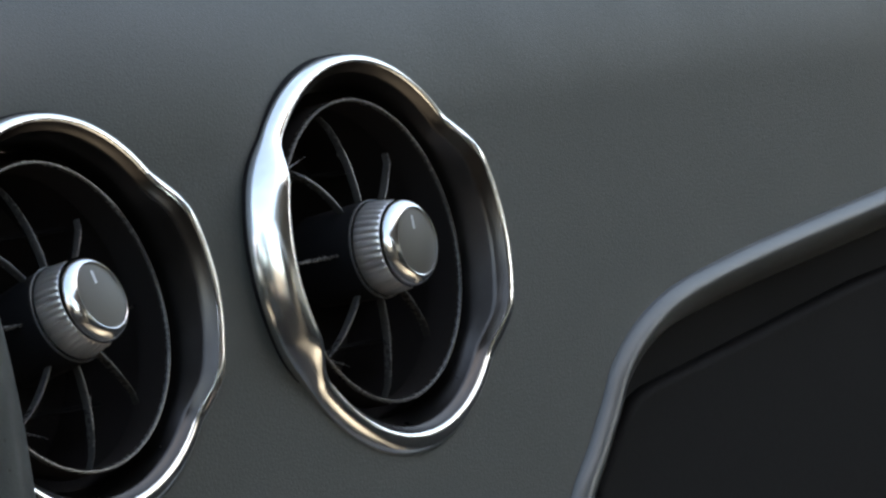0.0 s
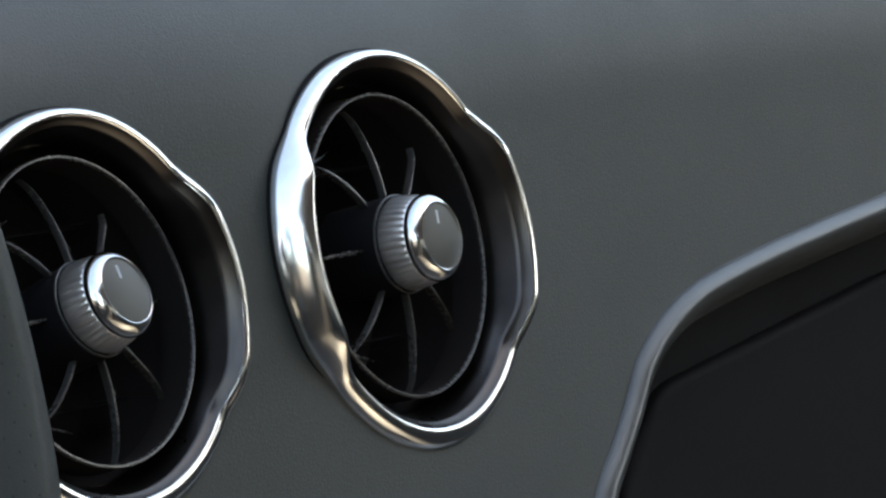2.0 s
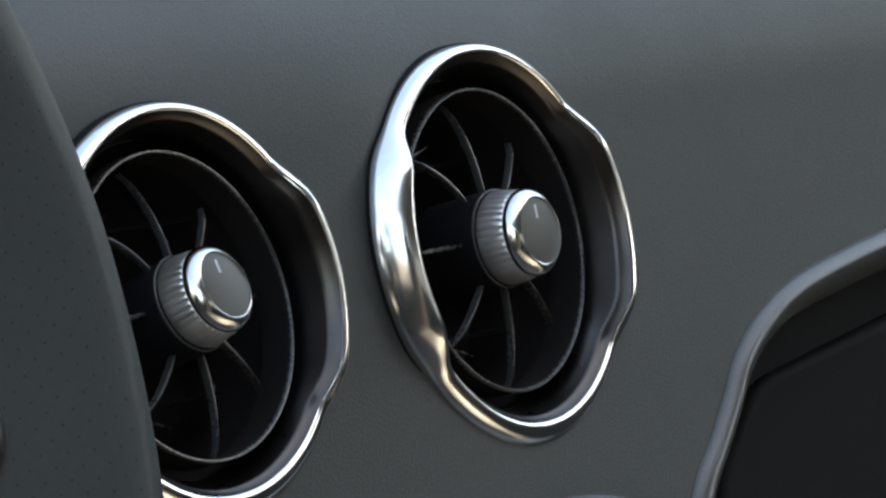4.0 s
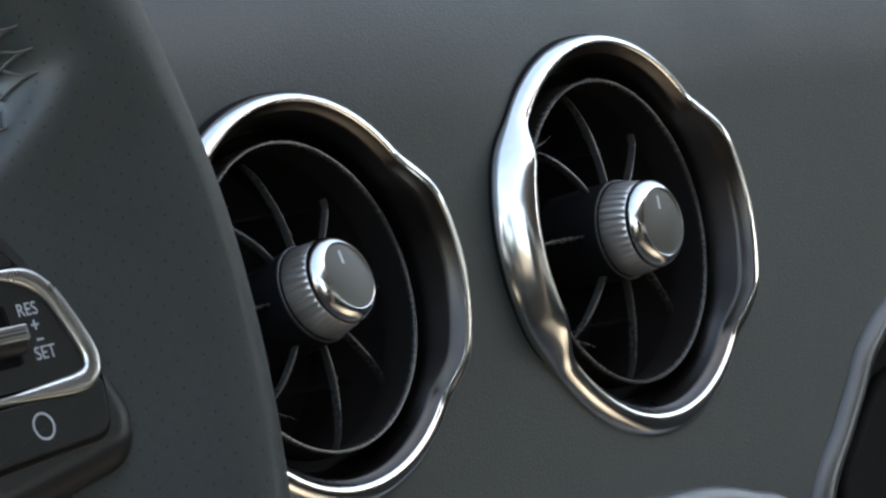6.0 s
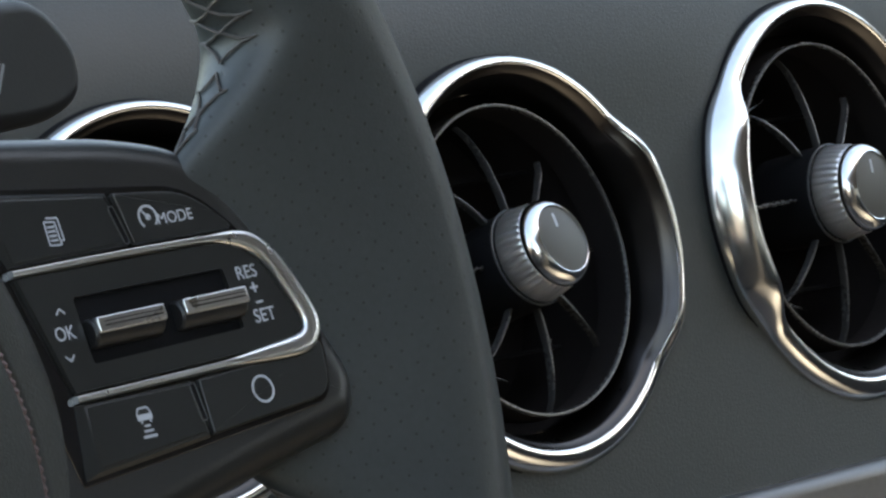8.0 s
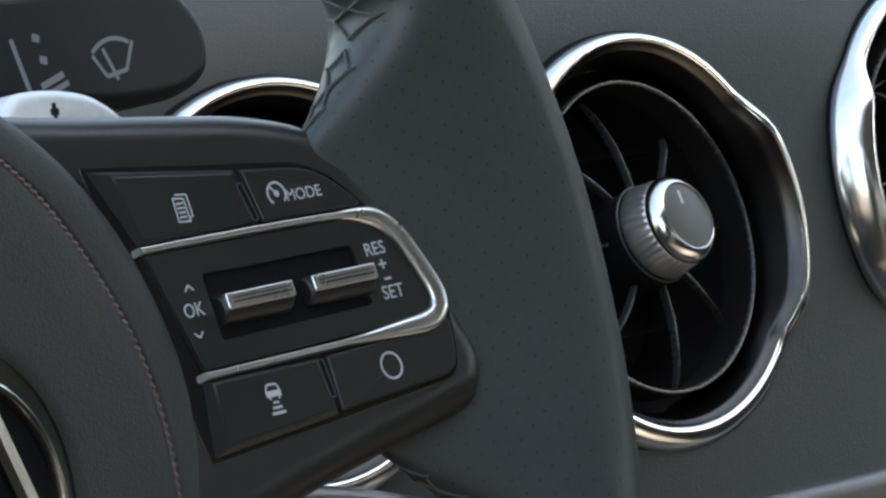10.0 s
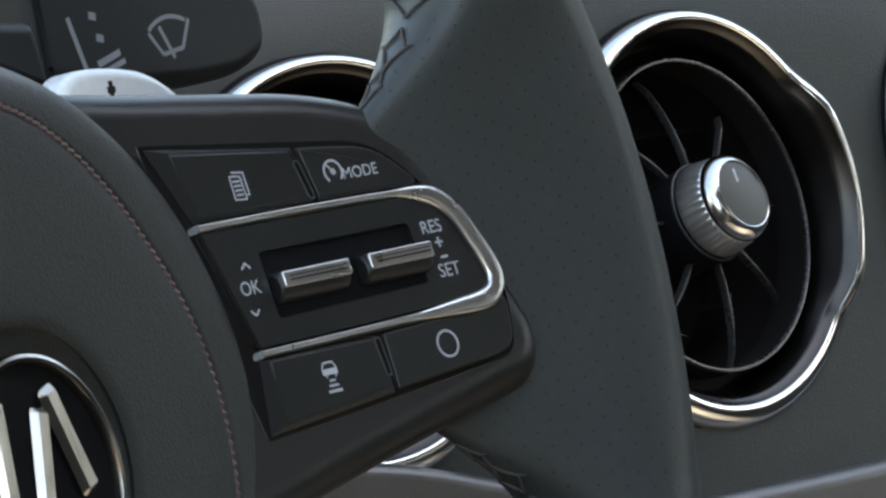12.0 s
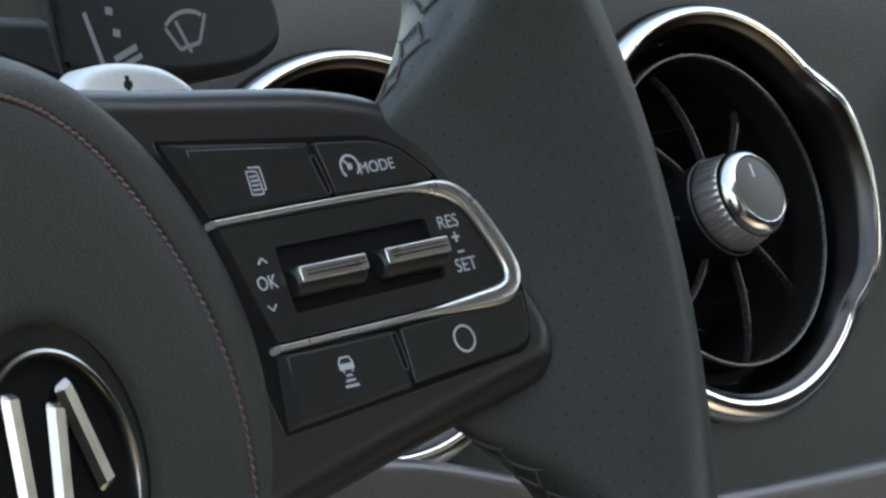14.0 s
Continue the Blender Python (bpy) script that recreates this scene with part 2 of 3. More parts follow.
ground_bm = bmesh.new()
bmesh.ops.create_grid(ground_bm, x_segments=8, y_segments=8, size=400000)
tagged(part("ground", ground_bm, PAVING), "dull worn concrete outside the car", "ground", kind="structure")
# unseen walls, added to block the bright horizon and tint the reflections
box("backdrop", -7.3, -7.0, -9, 9, 0, 1.8, ADDED_WALL, "unseen tan wall added beside the car to block low sky", "wall")
box("backdrop_rear", -7.0, 8.0, -9.3, -9.0, 0, 3.6, ADDED_WALL, "unseen tan wall added behind the car to block low sky", "wall")
box("backdrop_side", 8.0, 8.3, -9, 9, 0, 3.2, ADDED_WALL, "unseen tan wall added on the far side to block low sky", "wall")
box("floor", -0.72, 0.86, -1.8, 0.5, 0.28, 0.32, CABIN, "dark carpeted cabin floor", "floor")
# out of view; its front edge is placed to keep sun off the dash
box("ceiling", -0.70, 0.80, -1.8, -0.36, 1.28, 1.33, HEADLINER, "unseen pale cloth roof, its front edge set to shade the dash", "ceiling")
box("wall_east", 0.82, 0.87, -1.8, 0.5, 0.32, 0.96, CABIN, "dark passenger door panel", "wall")
box("wall_south", -0.70, 0.82, -1.85, -1.80, 0.32, 0.95, CABIN, "dark cabin rear wall", "wall")
# unseen wall, added to cut the light from the rear left
box("wall_west", -0.76, -0.71, -1.8, -0.64, 0.32, 1.28, CABIN, "unseen dark wall added to block light from the rear left", "wall")
# unseen wall below the view, raised to block light from the ground
box("wall_sill", -0.76, -0.71, -0.64, 0.5, 0.30, 0.76, CABIN, "unseen dark wall added on the driver's side to block low light", "wall")
box("wall_north", -0.72, 0.82, 0.50, 0.55, 0.32, 0.88, CABIN, "dark bulkhead below the windscreen", "wall")


# ---- dashboard face ----
LIP_LINE = [(36, -92), (48, -72), (58, -57.7), (68, -48.5), (77, -39.8), (84.7, -31.9), (97.2, -24.4), (114, -18.5), (140, -13.8), (166, -10.3), (211, -4.8), (300, 6)]
LIP_PATH = spline([(x, y, 0) for x, y in LIP_LINE], 8)


def below_lip(s, h):
    """Whether the place lies inside the recess that the lip borders."""
    if s < LIP_PATH[0].x:
        return False
    for a, b in zip(LIP_PATH, LIP_PATH[1:]):
        if a.x <= s <= b.x:
            return h < a.y + (b.y - a.y) * (s - a.x) / max(b.x - a.x, 1e-6)
    return False


def dash_panel():
    bm = bmesh.new()
    step, s0, s1, u0, u1 = 2.5, -620, 300, -90, 240
    flat, bend = 27.0, 68.0
    rows = []
    for j in range(int((u1 - u0) / step) + 1):
        u = u0 + j * step
        if u <= flat:
            h, n = u, 0.0
        else:
            a = min((u - flat) / bend, radians(72))
            rest = u - flat - a * bend
            h = flat + bend * math.sin(a) + rest * math.cos(a)
            n = -bend * (1 - math.cos(a)) - rest * math.sin(a)
        rows.append([bm.verts.new(bent(s0 + i * step, h, n)) for i in range(int((s1 - s0) / step) + 1)])
    for j in range(len(rows) - 1):
        for i in range(len(rows[0]) - 1):
            s, h = s0 + (i + 0.5) * step, u0 + (j + 0.5) * step
            if any((s - c) ** 2 + (h - d) ** 2 < 39.0 ** 2 for c, d in zip(VENTS, DROPS)) or below_lip(s, h + 1.5):
                continue
            bm.faces.new((rows[j][i], rows[j][i + 1], rows[j + 1][i + 1], rows[j + 1][i]))
    bmesh.ops.delete(bm, geom=[v for v in bm.verts if not v.link_faces], context="VERTS")
    return bm


dashboard = thing("dashboard", DASH, "dark grey-green grained soft dashboard face with rounded upper edge", "dashboard")
skin = part("face_skin", dash_panel(), DASH_SKIN, dashboard)
thick = skin.modifiers.new("thickness", "SOLIDIFY")
thick.thickness, thick.offset = 0.003, -1

lip_bm = bmesh.new()
profile = [(p.x, p.y) for p in spline([(2.4, -1.5, 0), (1.8, 0.6, 0), (0.5, 2.0, 0), (-1.0, 2.6, 0), (-2.6, 2.0, 0), (-4.4, 0.4, 0), (-6.0, -2.2, 0), (-7.2, -5.4, 0)], 4)]
prev = None
for i, p in enumerate(LIP_PATH):
    d = (LIP_PATH[min(i + 1, len(LIP_PATH) - 1)] - LIP_PATH[max(i - 1, 0)]).normalized()
    out = Vector((-d.y, d.x, 0))
    wide = 1.0 + 0.35 * smooth((70 - p.x) / 30)
    ring = [lip_bm.verts.new(p + out * a * wide + Vector((0, 0, c))) for a, c in profile]
    if prev:
        for k in range(len(ring) - 1):
            lip_bm.faces.new((prev[k], prev[k + 1], ring[k + 1], ring[k]))
    prev = ring
wall_bm, prev = bmesh.new(), None
for i, p in enumerate(LIP_PATH):
    d = (LIP_PATH[min(i + 1, len(LIP_PATH) - 1)] - LIP_PATH[max(i - 1, 0)]).normalized()
    out = Vector((-d.y, d.x, 0))
    wide = 1.0 + 0.35 * smooth((70 - p.x) / 30)
    ring = [wall_bm.verts.new(p + out * a * wide + Vector((0, 0, c))) for a, c in ((-7.0, -4.8), (-7.3, -8), (-5.8, -16), (-3.4, -17))]
    if prev:
        for k in range(len(ring) - 1):
            wall_bm.faces.new((prev[k], prev[k + 1], ring[k + 1], ring[k]))
    prev = ring
part("recess_wall", wall_bm, MATT_BLACK, dashboard, "black recess wall")
part("recess_lip", lip_bm, LIP, dashboard, "satin grey rounded edge moulding")
part("recess_panel", plate([(40, -140), (330, -140), (330, 20), (200, 8), (120, -10), (80, -28), (40, -80)], -20, -15, 1), MATT_BLACK, dashboard, "black recessed panel")
part("recess_step", plate(rounded([(90, -140), (330, -140), (330, -9), (214, -21), (110, -37), (84, -60)], 8), -15.5, -12.5, 2.8, 5), MATT_BLACK, dashboard, "black raised step")

strip_top = [(-330, -28), (-250, -33), (-205, -38), (-175, -46), (-150, -54), (-124, -57), (-75, -56.6), (-9, -54.4), (11, -54.5), (25, -56.8), (38, -60.2), (47, -72)]
strip = [p.to_2d() for p in spline([(x, y, 0) for x, y in strip_top], 6)]
trim_strip = thing("trim_strip", DASH, "brushed silver trim strip below the round vents", "trim")
part("strip_body", bend_mesh(plate(strip + [Vector((44 - k * 17, -85)) for k in range(23)], -2, 5.5, 3.5, 5)), TRIM, trim_strip)


# ---- round air vents ----
def vent_crest(a):
    """The bezel stands higher over its two sides."""
    return smooth((abs(math.cos(a)) - 0.765) / 0.165)


def make_vent(m):
    vent = thing("air_vent", m, "round chrome air vent with curved black vanes and knurled knob", "air vent", "vents on the dashboard")
    low = [(42.9, -3.5), (42.9, -0.2), (42.5, 1.2), (41.6, 2.4), (40.4, 3.1), (39.5, 3.2), (39.0, 2.9)]
    gain = [0, 0.1, 0.4, 0.8, 1.0, 1.0, 1.0]
    spread = [2.0, 2.0, 1.6, 0.8, 0.2, 0.0, 0]
    slim = [1.7, 1.7, 1.5, 1.0, 0.5, 0.1, 0]
    rows = spline([(r, h, 0) for r, h in low], 5)
    extra = spline([(a, b, c) for a, b, c in zip(gain, spread, slim)], 5)

    def outward(a, i):
        """The bezel widens at its raised sides and narrows along its top."""
        return extra[i].y * vent_crest(a) - extra[i].z * (1 if math.sin(a) > 0 else -0.4) * math.sin(a) ** 2
    part("bezel", lathe([(p.x, p.y) for p in rows], 180, lambda a, i: 4.0 * extra[i].x * vent_crest(a), swell=outward), CHROME, vent, "polished chrome bezel, raised at its sides")
    # contact shade round the bezel, put in as a thin black ring
    contact_shade = [(43.3, -4), (43.25, -0.4), (43.1, -0.2), (42.7, -0.2)]
    part("contact_shade", lathe(contact_shade, 144, swell=lambda a, i: outward(a, 0)), MATT_BLACK, vent, "thin black ring standing in for the bezel's contact shade")
    cone = [(39.0, 2.85), (38.4, 2.1), (37.6, 1.5), (37.3, 1.3), (37.1, 0.7), (36.3, -0.8), (35.3, -3.0), (34.6, -6)]
    fall = [1, 0.95, 0.87, 0.85, 0.8, 0.5, 0.2, 0]
    part("inner_cone", lathe(cone, 180, lambda a, i: 4.0 * fall[i] * vent_crest(a)), DARK_CHROME, vent, "dark satin metal inner cone")
    part("duct_wall", lathe([(34.6, -5.8), (34.4, -12), (33.6, -31)], 72), DEEP, vent)
    ring_profile = [(31.7 + 0.5 * math.cos(radians(k * 36)), -0.6 + 0.6 * math.sin(radians(k * 36))) for k in range(10)]
    part("barrel_ring", lathe(ring_profile, 96, closed=True), VANE, vent, "thin grey barrel rim")
    part("barrel_wall", lathe([(32.0, -0.8), (31.9, -8), (31.3, -8.4), (31.2, -0.8)], 96, closed=True), DEEP, vent)
    part("duct_back", lathe([(33.8, -30.5), (15, -31), (0.01, -31.5)], 48), DEEP, vent)
    # each vane bends over towards the driver's side; a short rear fin branches off behind it
    for start, end, reach, fin, near, far in ((1, 1, 29.5, 0, 0, 0), (38, 45, 28, 0, 0, 0), (76, 95, 29.5, -30, 21, 17), (119, 139, 30, -27, 27, 23), (180, 181, 30, 0, 0, 0), (-119, -134, 30, 26, 27, 23.5), (-71, -88, 31, 26, 24, 19), (-33, -41, 29, 0, 0, 0)):
        bm, grid = bmesh.new(), []
        for i in range(17):
            f = i / 16
            r = 9 + f * (reach - 9)
            a = radians(start + (end - start) * f ** 1.25)
            wide = 0.34 + 0.22 * math.sin(math.pi * min(f * 1.15, 1)) - 0.12 * f
            d = Vector((math.cos(a), math.sin(a), 0))
            side = Vector((-math.sin(a), math.cos(a), 0))
            top = -2.0 - 2.2 * f - 0.7 * smooth((f - 0.86) / 0.14)
            grid.append([bm.verts.new(d * r + side * o + Vector((0, 0, z))) for o, z in ((-wide * 0.8, top - 1.7), (-wide, top - 0.5), (-wide * 0.55, top - 0.08), (0, top), (wide * 0.55, top - 0.08), (wide, top - 0.5), (wide * 0.8, top - 1.7))])
        for p, q in zip(grid, grid[1:]):
            for j in range(6):
                bm.faces.new((p[j], q[j], q[j + 1], p[j + 1]))
        for p in (grid[0], grid[-1]):
            bm.faces.new(p)
        part("vane", bm, VANE, vent)
        if fin:
            path = []
            for i in range(9):
                f = i / 8
                a = radians(start + (end - start) * ((near - 9) / (reach - 9)) ** 1.25 + fin * f)
                r = near + (far - near) * math.sin(0.5 * math.pi * f)
                path.append((math.cos(a) * r, math.sin(a) * r, -5.2 - 2.4 * f))
            part("vane_branch", tube(path, [0.36 - 0.025 * k for k in range(9)], 8), VANE, vent)
    # shutter blades deep in the duct
    for y in (-18, 0, 18):
        blade = bmesh.new()
        half = math.sqrt(31 ** 2 - y * y)
        bmesh.ops.create_cube(blade, size=1)
        bmesh.ops.scale(blade, vec=(2 * half, 0.8, 9), verts=blade.verts)
        bmesh.ops.translate(blade, vec=(0, y, -21), verts=blade.verts)
        part("shutter_blade", blade, MATT_BLACK, vent)
    part("hub", lathe([(0.01, -14), (9.6, -14), (10.2, -3), (10.2, 0.7), (9.9, 1.25), (9, 1.4), (0.01, 1.4)], 48), MATT_BLACK, vent)
    part("hub_ring", lathe([(10.25 + 0.2 * math.cos(radians(k * 45)), 1.1 + 0.25 * math.sin(radians(k * 45))) for k in range(8)], 64, closed=True), LIP, vent, "thin grey ring round the hub")
    knob = part("knob", knurl(), KNURL_METAL, vent, "knurled chrome knob")
    part("knob_collar", lathe([(8.95, 7.5), (9.2, 7.9), (9.15, 8.7), (8.9, 9.4), (8.6, 9.9), (8.1, 10.5), (7.6, 10.9), (7.2, 11.1), (7.05, 11.05), (6.95, 10.6)], 64), CHROME, knob)
    part("knob_face", lathe([(7.0, 10.65), (6.6, 10.82), (0.01, 10.86)], 48), KNOB_FACE, knob, "matt grey-brown knob face")
    part("knob_mark", bars([(-0.1, 2.6, -0.1, 5.4, 0.7)], 10.84), PRINT, knob, "white pointer mark")
    return vent


def knurl():
    bm = bmesh.new()
    teeth, rings = 38, []
    for z, cut in ((1.4, 0.1), (1.9, -0.25), (3.4, -0.1), (5.0, 0.1), (6.9, 0.4), (7.4, 0.6), (7.7, 0.85)):
        ring = []
        for k in range(teeth * 6):
            r = 9.7 - cut - (0.0, 0.0, 0.0, 0.2, 0.75, 0.2)[k % 6] * (1 if 1.8 < z < 7 else 0.3)
            a = 2 * math.pi * k / (teeth * 6)
            ring.append(bm.verts.new((r * math.cos(a), r * math.sin(a), z)))
        rings.append(ring)
    for p, q in zip(rings, rings[1:]):
        for k in range(len(p)):
            j = (k + 1) % len(p)
            bm.faces.new((p[k], p[j], q[j], q[k]))
    bm.faces.new(rings[-1])
    return bm


vent = make_vent(on_face(VENTS[0], DROPS[0]) @ pose(0, 0, 0, 0.7, -0.9))
for place, drop, turn, tip, swing in ((VENTS[1], DROPS[1], 2.7, -13, 3.5), (VENTS[2], DROPS[2], 2.0, -8, 2)):
    other = copy_thing(vent, on_face(place, drop) @ pose(0, 0, 0, 0.7, turn))
    for piece in other.children:  # the barrels swivel in their bezels
        share = {"barrel_ring": 0.28, "barrel_wall": 0.28, "vane": 0.5, "vane_branch": 0.5, "hub": 1, "hub_ring": 1, "knob": 1}.get(piece.name.split(".")[0], 0)
        piece.matrix_basis = pose(0, 0, 0, tip * share, swing * share) @ piece.matrix_basis


# ---- steering wheel ----
steering = thing("steering_wheel", WHEEL, "dark leather steering wheel with button pod and chrome trim", "steering wheel")
RIM_R, RIM_T, RIM_C, RIM_Y, REACH = 157.5, 14.5, 7.0, 15.0, 34.0


def thumb_grip(deg):
    """How far the rim has thickened above the spoke."""
    return smooth((deg - 8) / 16)


def rim_mesh(a0, a1, steps=160, sides=40):
    """The wrapped rim; towards the spoke its inner side reaches in."""
    bm = bmesh.new()
    uv = bm.loops.layers.uv.new("uv")
    rings = []
    for i in range(steps + 1):
        deg = a0 + (a1 - a0) * i / steps
        a = radians(deg)
        flare = REACH * smooth((deg + 16.5) / 12) * smooth((26 - deg) / 10)
        grip = thumb_grip(deg)
        ring = []
        for k in range(sides):
            b = 2 * math.pi * k / sides
            r, c = (RIM_T + 2.3 * grip) * math.cos(b) - 2.8 * grip, RIM_T * math.sin(b)
            if math.cos(b) < 0:
                reach = -math.cos(b)
                r -= flare * reach
                c = c * (1 - 0.7 * reach * flare / REACH) - 10 * reach * flare / REACH
            pucker = 0.3 * math.sin(deg * 7.4) * math.exp(-((math.degrees(b) - 188) / 20) ** 2)
            rr = RIM_R + r + pucker
            run = run + math.hypot(r - last[0], c - last[1]) if k else 0.0
            last = (r, c)
            ring.append((bm.verts.new((rr * math.cos(a), RIM_Y + rr * math.sin(a), RIM_C + c)), a * RIM_R * MM, run * MM))
        rings.append(ring)
    for p, q in zip(rings, rings[1:]):
        for k in range(sides):
            j = (k + 1) % sides
            f = bm.faces.new((p[k][0], p[j][0], q[j][0], q[k][0]))
            vals = ((p[k][1], p[k][2]), (p[j][1], p[j][2]), (q[j][1], q[j][2]), (q[k][1], q[k][2]))
            step = 2 * math.pi * RIM_T * MM / sides
            for loop, (x, y) in zip(f.loops, vals):
                loop[uv].uv = (x, y if j or y > 0 else vals[0][1] + step)
    return bm


rim = part("rim", rim_mesh(-180, 180, 420), LEATHER, steering, "perforated dark leather rim")
POD = Matrix(((0.9759, 0.0009, -0.2184, 0.0941), (0.0292, 0.9905, 0.1347, 0.0271), (0.2165, -0.1379, 0.9665, 0.003), (0, 0, 0, 1)))


def on_pod(ob):
    ob.matrix_local = POD
    return ob


housing_line = rounded([(-75, 47.5), (-45, 41.5), (4, 34.6), (21, 29.5), (33.5, 5), (41, -16), (37.5, -24), (9, -29.6), (-20, -36), (-60, -45)], [2, 20, 25, 14, 20, 6, 8, 12, 12, 2], 6)
housing = on_pod(part("spoke", plate(housing_line, -13, -0.6, 6.2, 8), HOUSING, steering, "matt black plastic spoke housing"))

# recess edge and the buttons in it
well = rounded([(-38, 29.8), (14, 23.0), (24, 12), (34.3, -6), (31.5, -19.2), (1.5, -22.2), (-29.5, -25)], [1, 8, 6, 5, 4, 20, 1], 5)
part("button_well", plate(well, -1.2, -0.45, 0.1, 1), PIANO, housing)


def button(name, line, r, high=0.5, label=""):
    return part(name, plate(rounded(line, r, 4), -1, high, 0.45, 3), BUTTON, housing, label)


def facet_button(base, top, low, high):
    """A button whose flat top is set in from its base, with sloping flanks."""
    bm = bmesh.new()
    bm.faces.layers.int.new("plate")
    rings = [[bm.verts.new((x, y, z)) for x, y in line] for line, z in ((base, -1), (base, low), (top, high))]
    for p, q in zip(rings, rings[1:]):
        for k in range(len(p)):
            bm.faces.new((p[k], p[(k + 1) % len(p)], q[(k + 1) % len(p)], q[k]))
    bm.faces.new(rings[-1])
    edges = [e for e in bm.edges if all(v in rings[2] for v in e.verts)]
    bmesh.ops.bevel(bm, geom=edges, offset=0.4, segments=3, affect="EDGES")
    return part("button", bm, BUTTON, housing)


menu = facet_button([(-36.8, 28.7), (-4.8, 24.2), (-3.2, 14.3), (-30.9, 14.5)], [(-32.0, 27.0), (-5.1, 23.6), (-3.6, 14.7), (-30.2, 15.0)], -0.3, 0.5)
mode = button("button", [(-3.6, 23.9), (13, 21.9), (21.6, 13.6), (-2.1, 14.3)], [0.6, 6, 2.5, 0.6])
gap_b = facet_button([(-26.0, -10.8), (0.7, -10.8), (1.3, -21.2), (-28.6, -24.0)], [(-24.4, -11.3), (0.4, -11.2), (0.9, -20.4), (-25.2, -22.6)], -0.3, 0.5)
ring_b = button("button", [(2.3, -10.9), (28.5, -9.9), (32.5, -8.2), (31, -18.3), (2.0, -20.9)], [0.6, 1, 2, 4, 0.6])
centre_line = rounded([(-30.5, 12.4), (19, 11.6), (24.8, 7.2), (30.0, -5.4), (26.0, -7.7), (2.8, -8.4), (-25.4, -8.9)], [0.4, 5, 6, 3, 3, 20, 0.4], 4)
slot_line = rounded([(-19.6, 7.4), (15.4, 7.1), (16.2, -3.9), (-19.4, -4.6)], 0.8, 4)


def pierced(outer, inner, low, high):
    """A plate with an opening through it."""
    bm = bmesh.new()
    edges = []
    for line in (outer, inner):
        vs = [bm.verts.new((p[0], p[1], high)) for p in line]
        edges += [bm.edges.new((vs[k], vs[(k + 1) % len(vs)])) for k in range(len(vs))]
    bmesh.ops.triangle_fill(bm, use_beauty=True, use_dissolve=False, edges=edges)
    rim_edges = [e for e in bm.edges if e.is_boundary]
    got = bmesh.ops.extrude_edge_only(bm, edges=rim_edges)
    bmesh.ops.translate(bm, verts=[v for v in got["geom"] if isinstance(v, bmesh.types.BMVert)], vec=(0, 0, low - high))
    return bm


centre_panel = part("centre_panel", pierced(centre_line, slot_line, -1, 0.5), BUTTON, housing)
part("slot_floor", plate(rounded([(-20.0, 7.7), (15.8, 7.4), (16.6, -4.2), (-19.8, -4.9)], 0.5), -0.5, -0.38, 0), MATT_BLACK, centre_panel)
for x0, x1 in ((-18.4, -2.2), (1.8, 17.2)):
    roller = bmesh.new()
    tube([(x0, 0.6, -0.2), (x0 + 0.5, 0.6, -0.2), (x1 - 0.5, 0.6, -0.2), (x1, 0.6, -0.2)], [2.3, 2.7, 2.7, 2.3], 24, bm=roller)
    ro = part("rocker", roller, BLACK, centre_panel)
    part("rocker_cap", plate(rounded([(x0 + 0.4, 2.9), (x1 - 0.1, 2.9), (x1 - 0.1, 0.1), (x0 + 0.4, 0.1)], 0.4), 1.6, 3.1, 0.32, 3), SATIN, ro, "satin metal rocker cap")
    part("rocker_line", bars([(x0 + 1.8, 1.2, x1 - 0.8, 1.2, 0.28), (x0 + 1.8, 1.9, x1 - 0.8, 1.9, 0.18)], 3.09), BLACK, ro)
loop_line = spline([(-31.2, 13.4, 0), (-8, 13.2, 0), (12, 12.7, 0), (19.2, 12.0, 0), (23.6, 10.4, 0), (26.8, 7.0, 0), (29.2, 2.0, 0), (30.9, -2.6, 0), (31.2, -5.4, 0), (30.0, -7.6, 0), (27.0, -8.8, 0), (20, -9.15, 0), (2.8, -9.5, 0), (-25.8, -10, 0)], 10)
loop_widths = [0.64 + 1.15 * smooth((p.x - (13 if p.y > 2 else 6)) / (11 if p.y > 2 else 24)) for p in loop_line]


def band(path, widths, low, high):
    """A flat strip with softly rounded shoulders laid along a path."""
    bm, rings = bmesh.new(), []
    for i, p in enumerate(path):
        d = (path[min(i + 1, len(path) - 1)] - path[max(i - 1, 0)]).normalized()
        side = Vector((-d.y, d.x, 0))
        w, tall = widths[i], high + 0.25 * smooth((widths[i] - 0.75) / 1.0)
        rings.append([bm.verts.new(p + side * w * o + Vector((0, 0, low + (tall - low) * f))) for o, f in ((-1, 0), (-1, 0.62), (-0.9, 0.82), (-0.7, 0.95), (-0.3, 1), (0.3, 1), (0.7, 0.95), (0.9, 0.82), (1, 0.62), (1, 0))])
    for p, q in zip(rings, rings[1:]):
        for k in range(9):
            bm.faces.new((p[k], p[k + 1], q[k + 1], q[k]))
    for r in (rings[0], rings[-1]):
        bm.faces.new(r)
    return bm


part("chrome_loop", band(loop_line, loop_widths, -0.6, 1.05), SATIN, housing, "satin chrome loop trim")


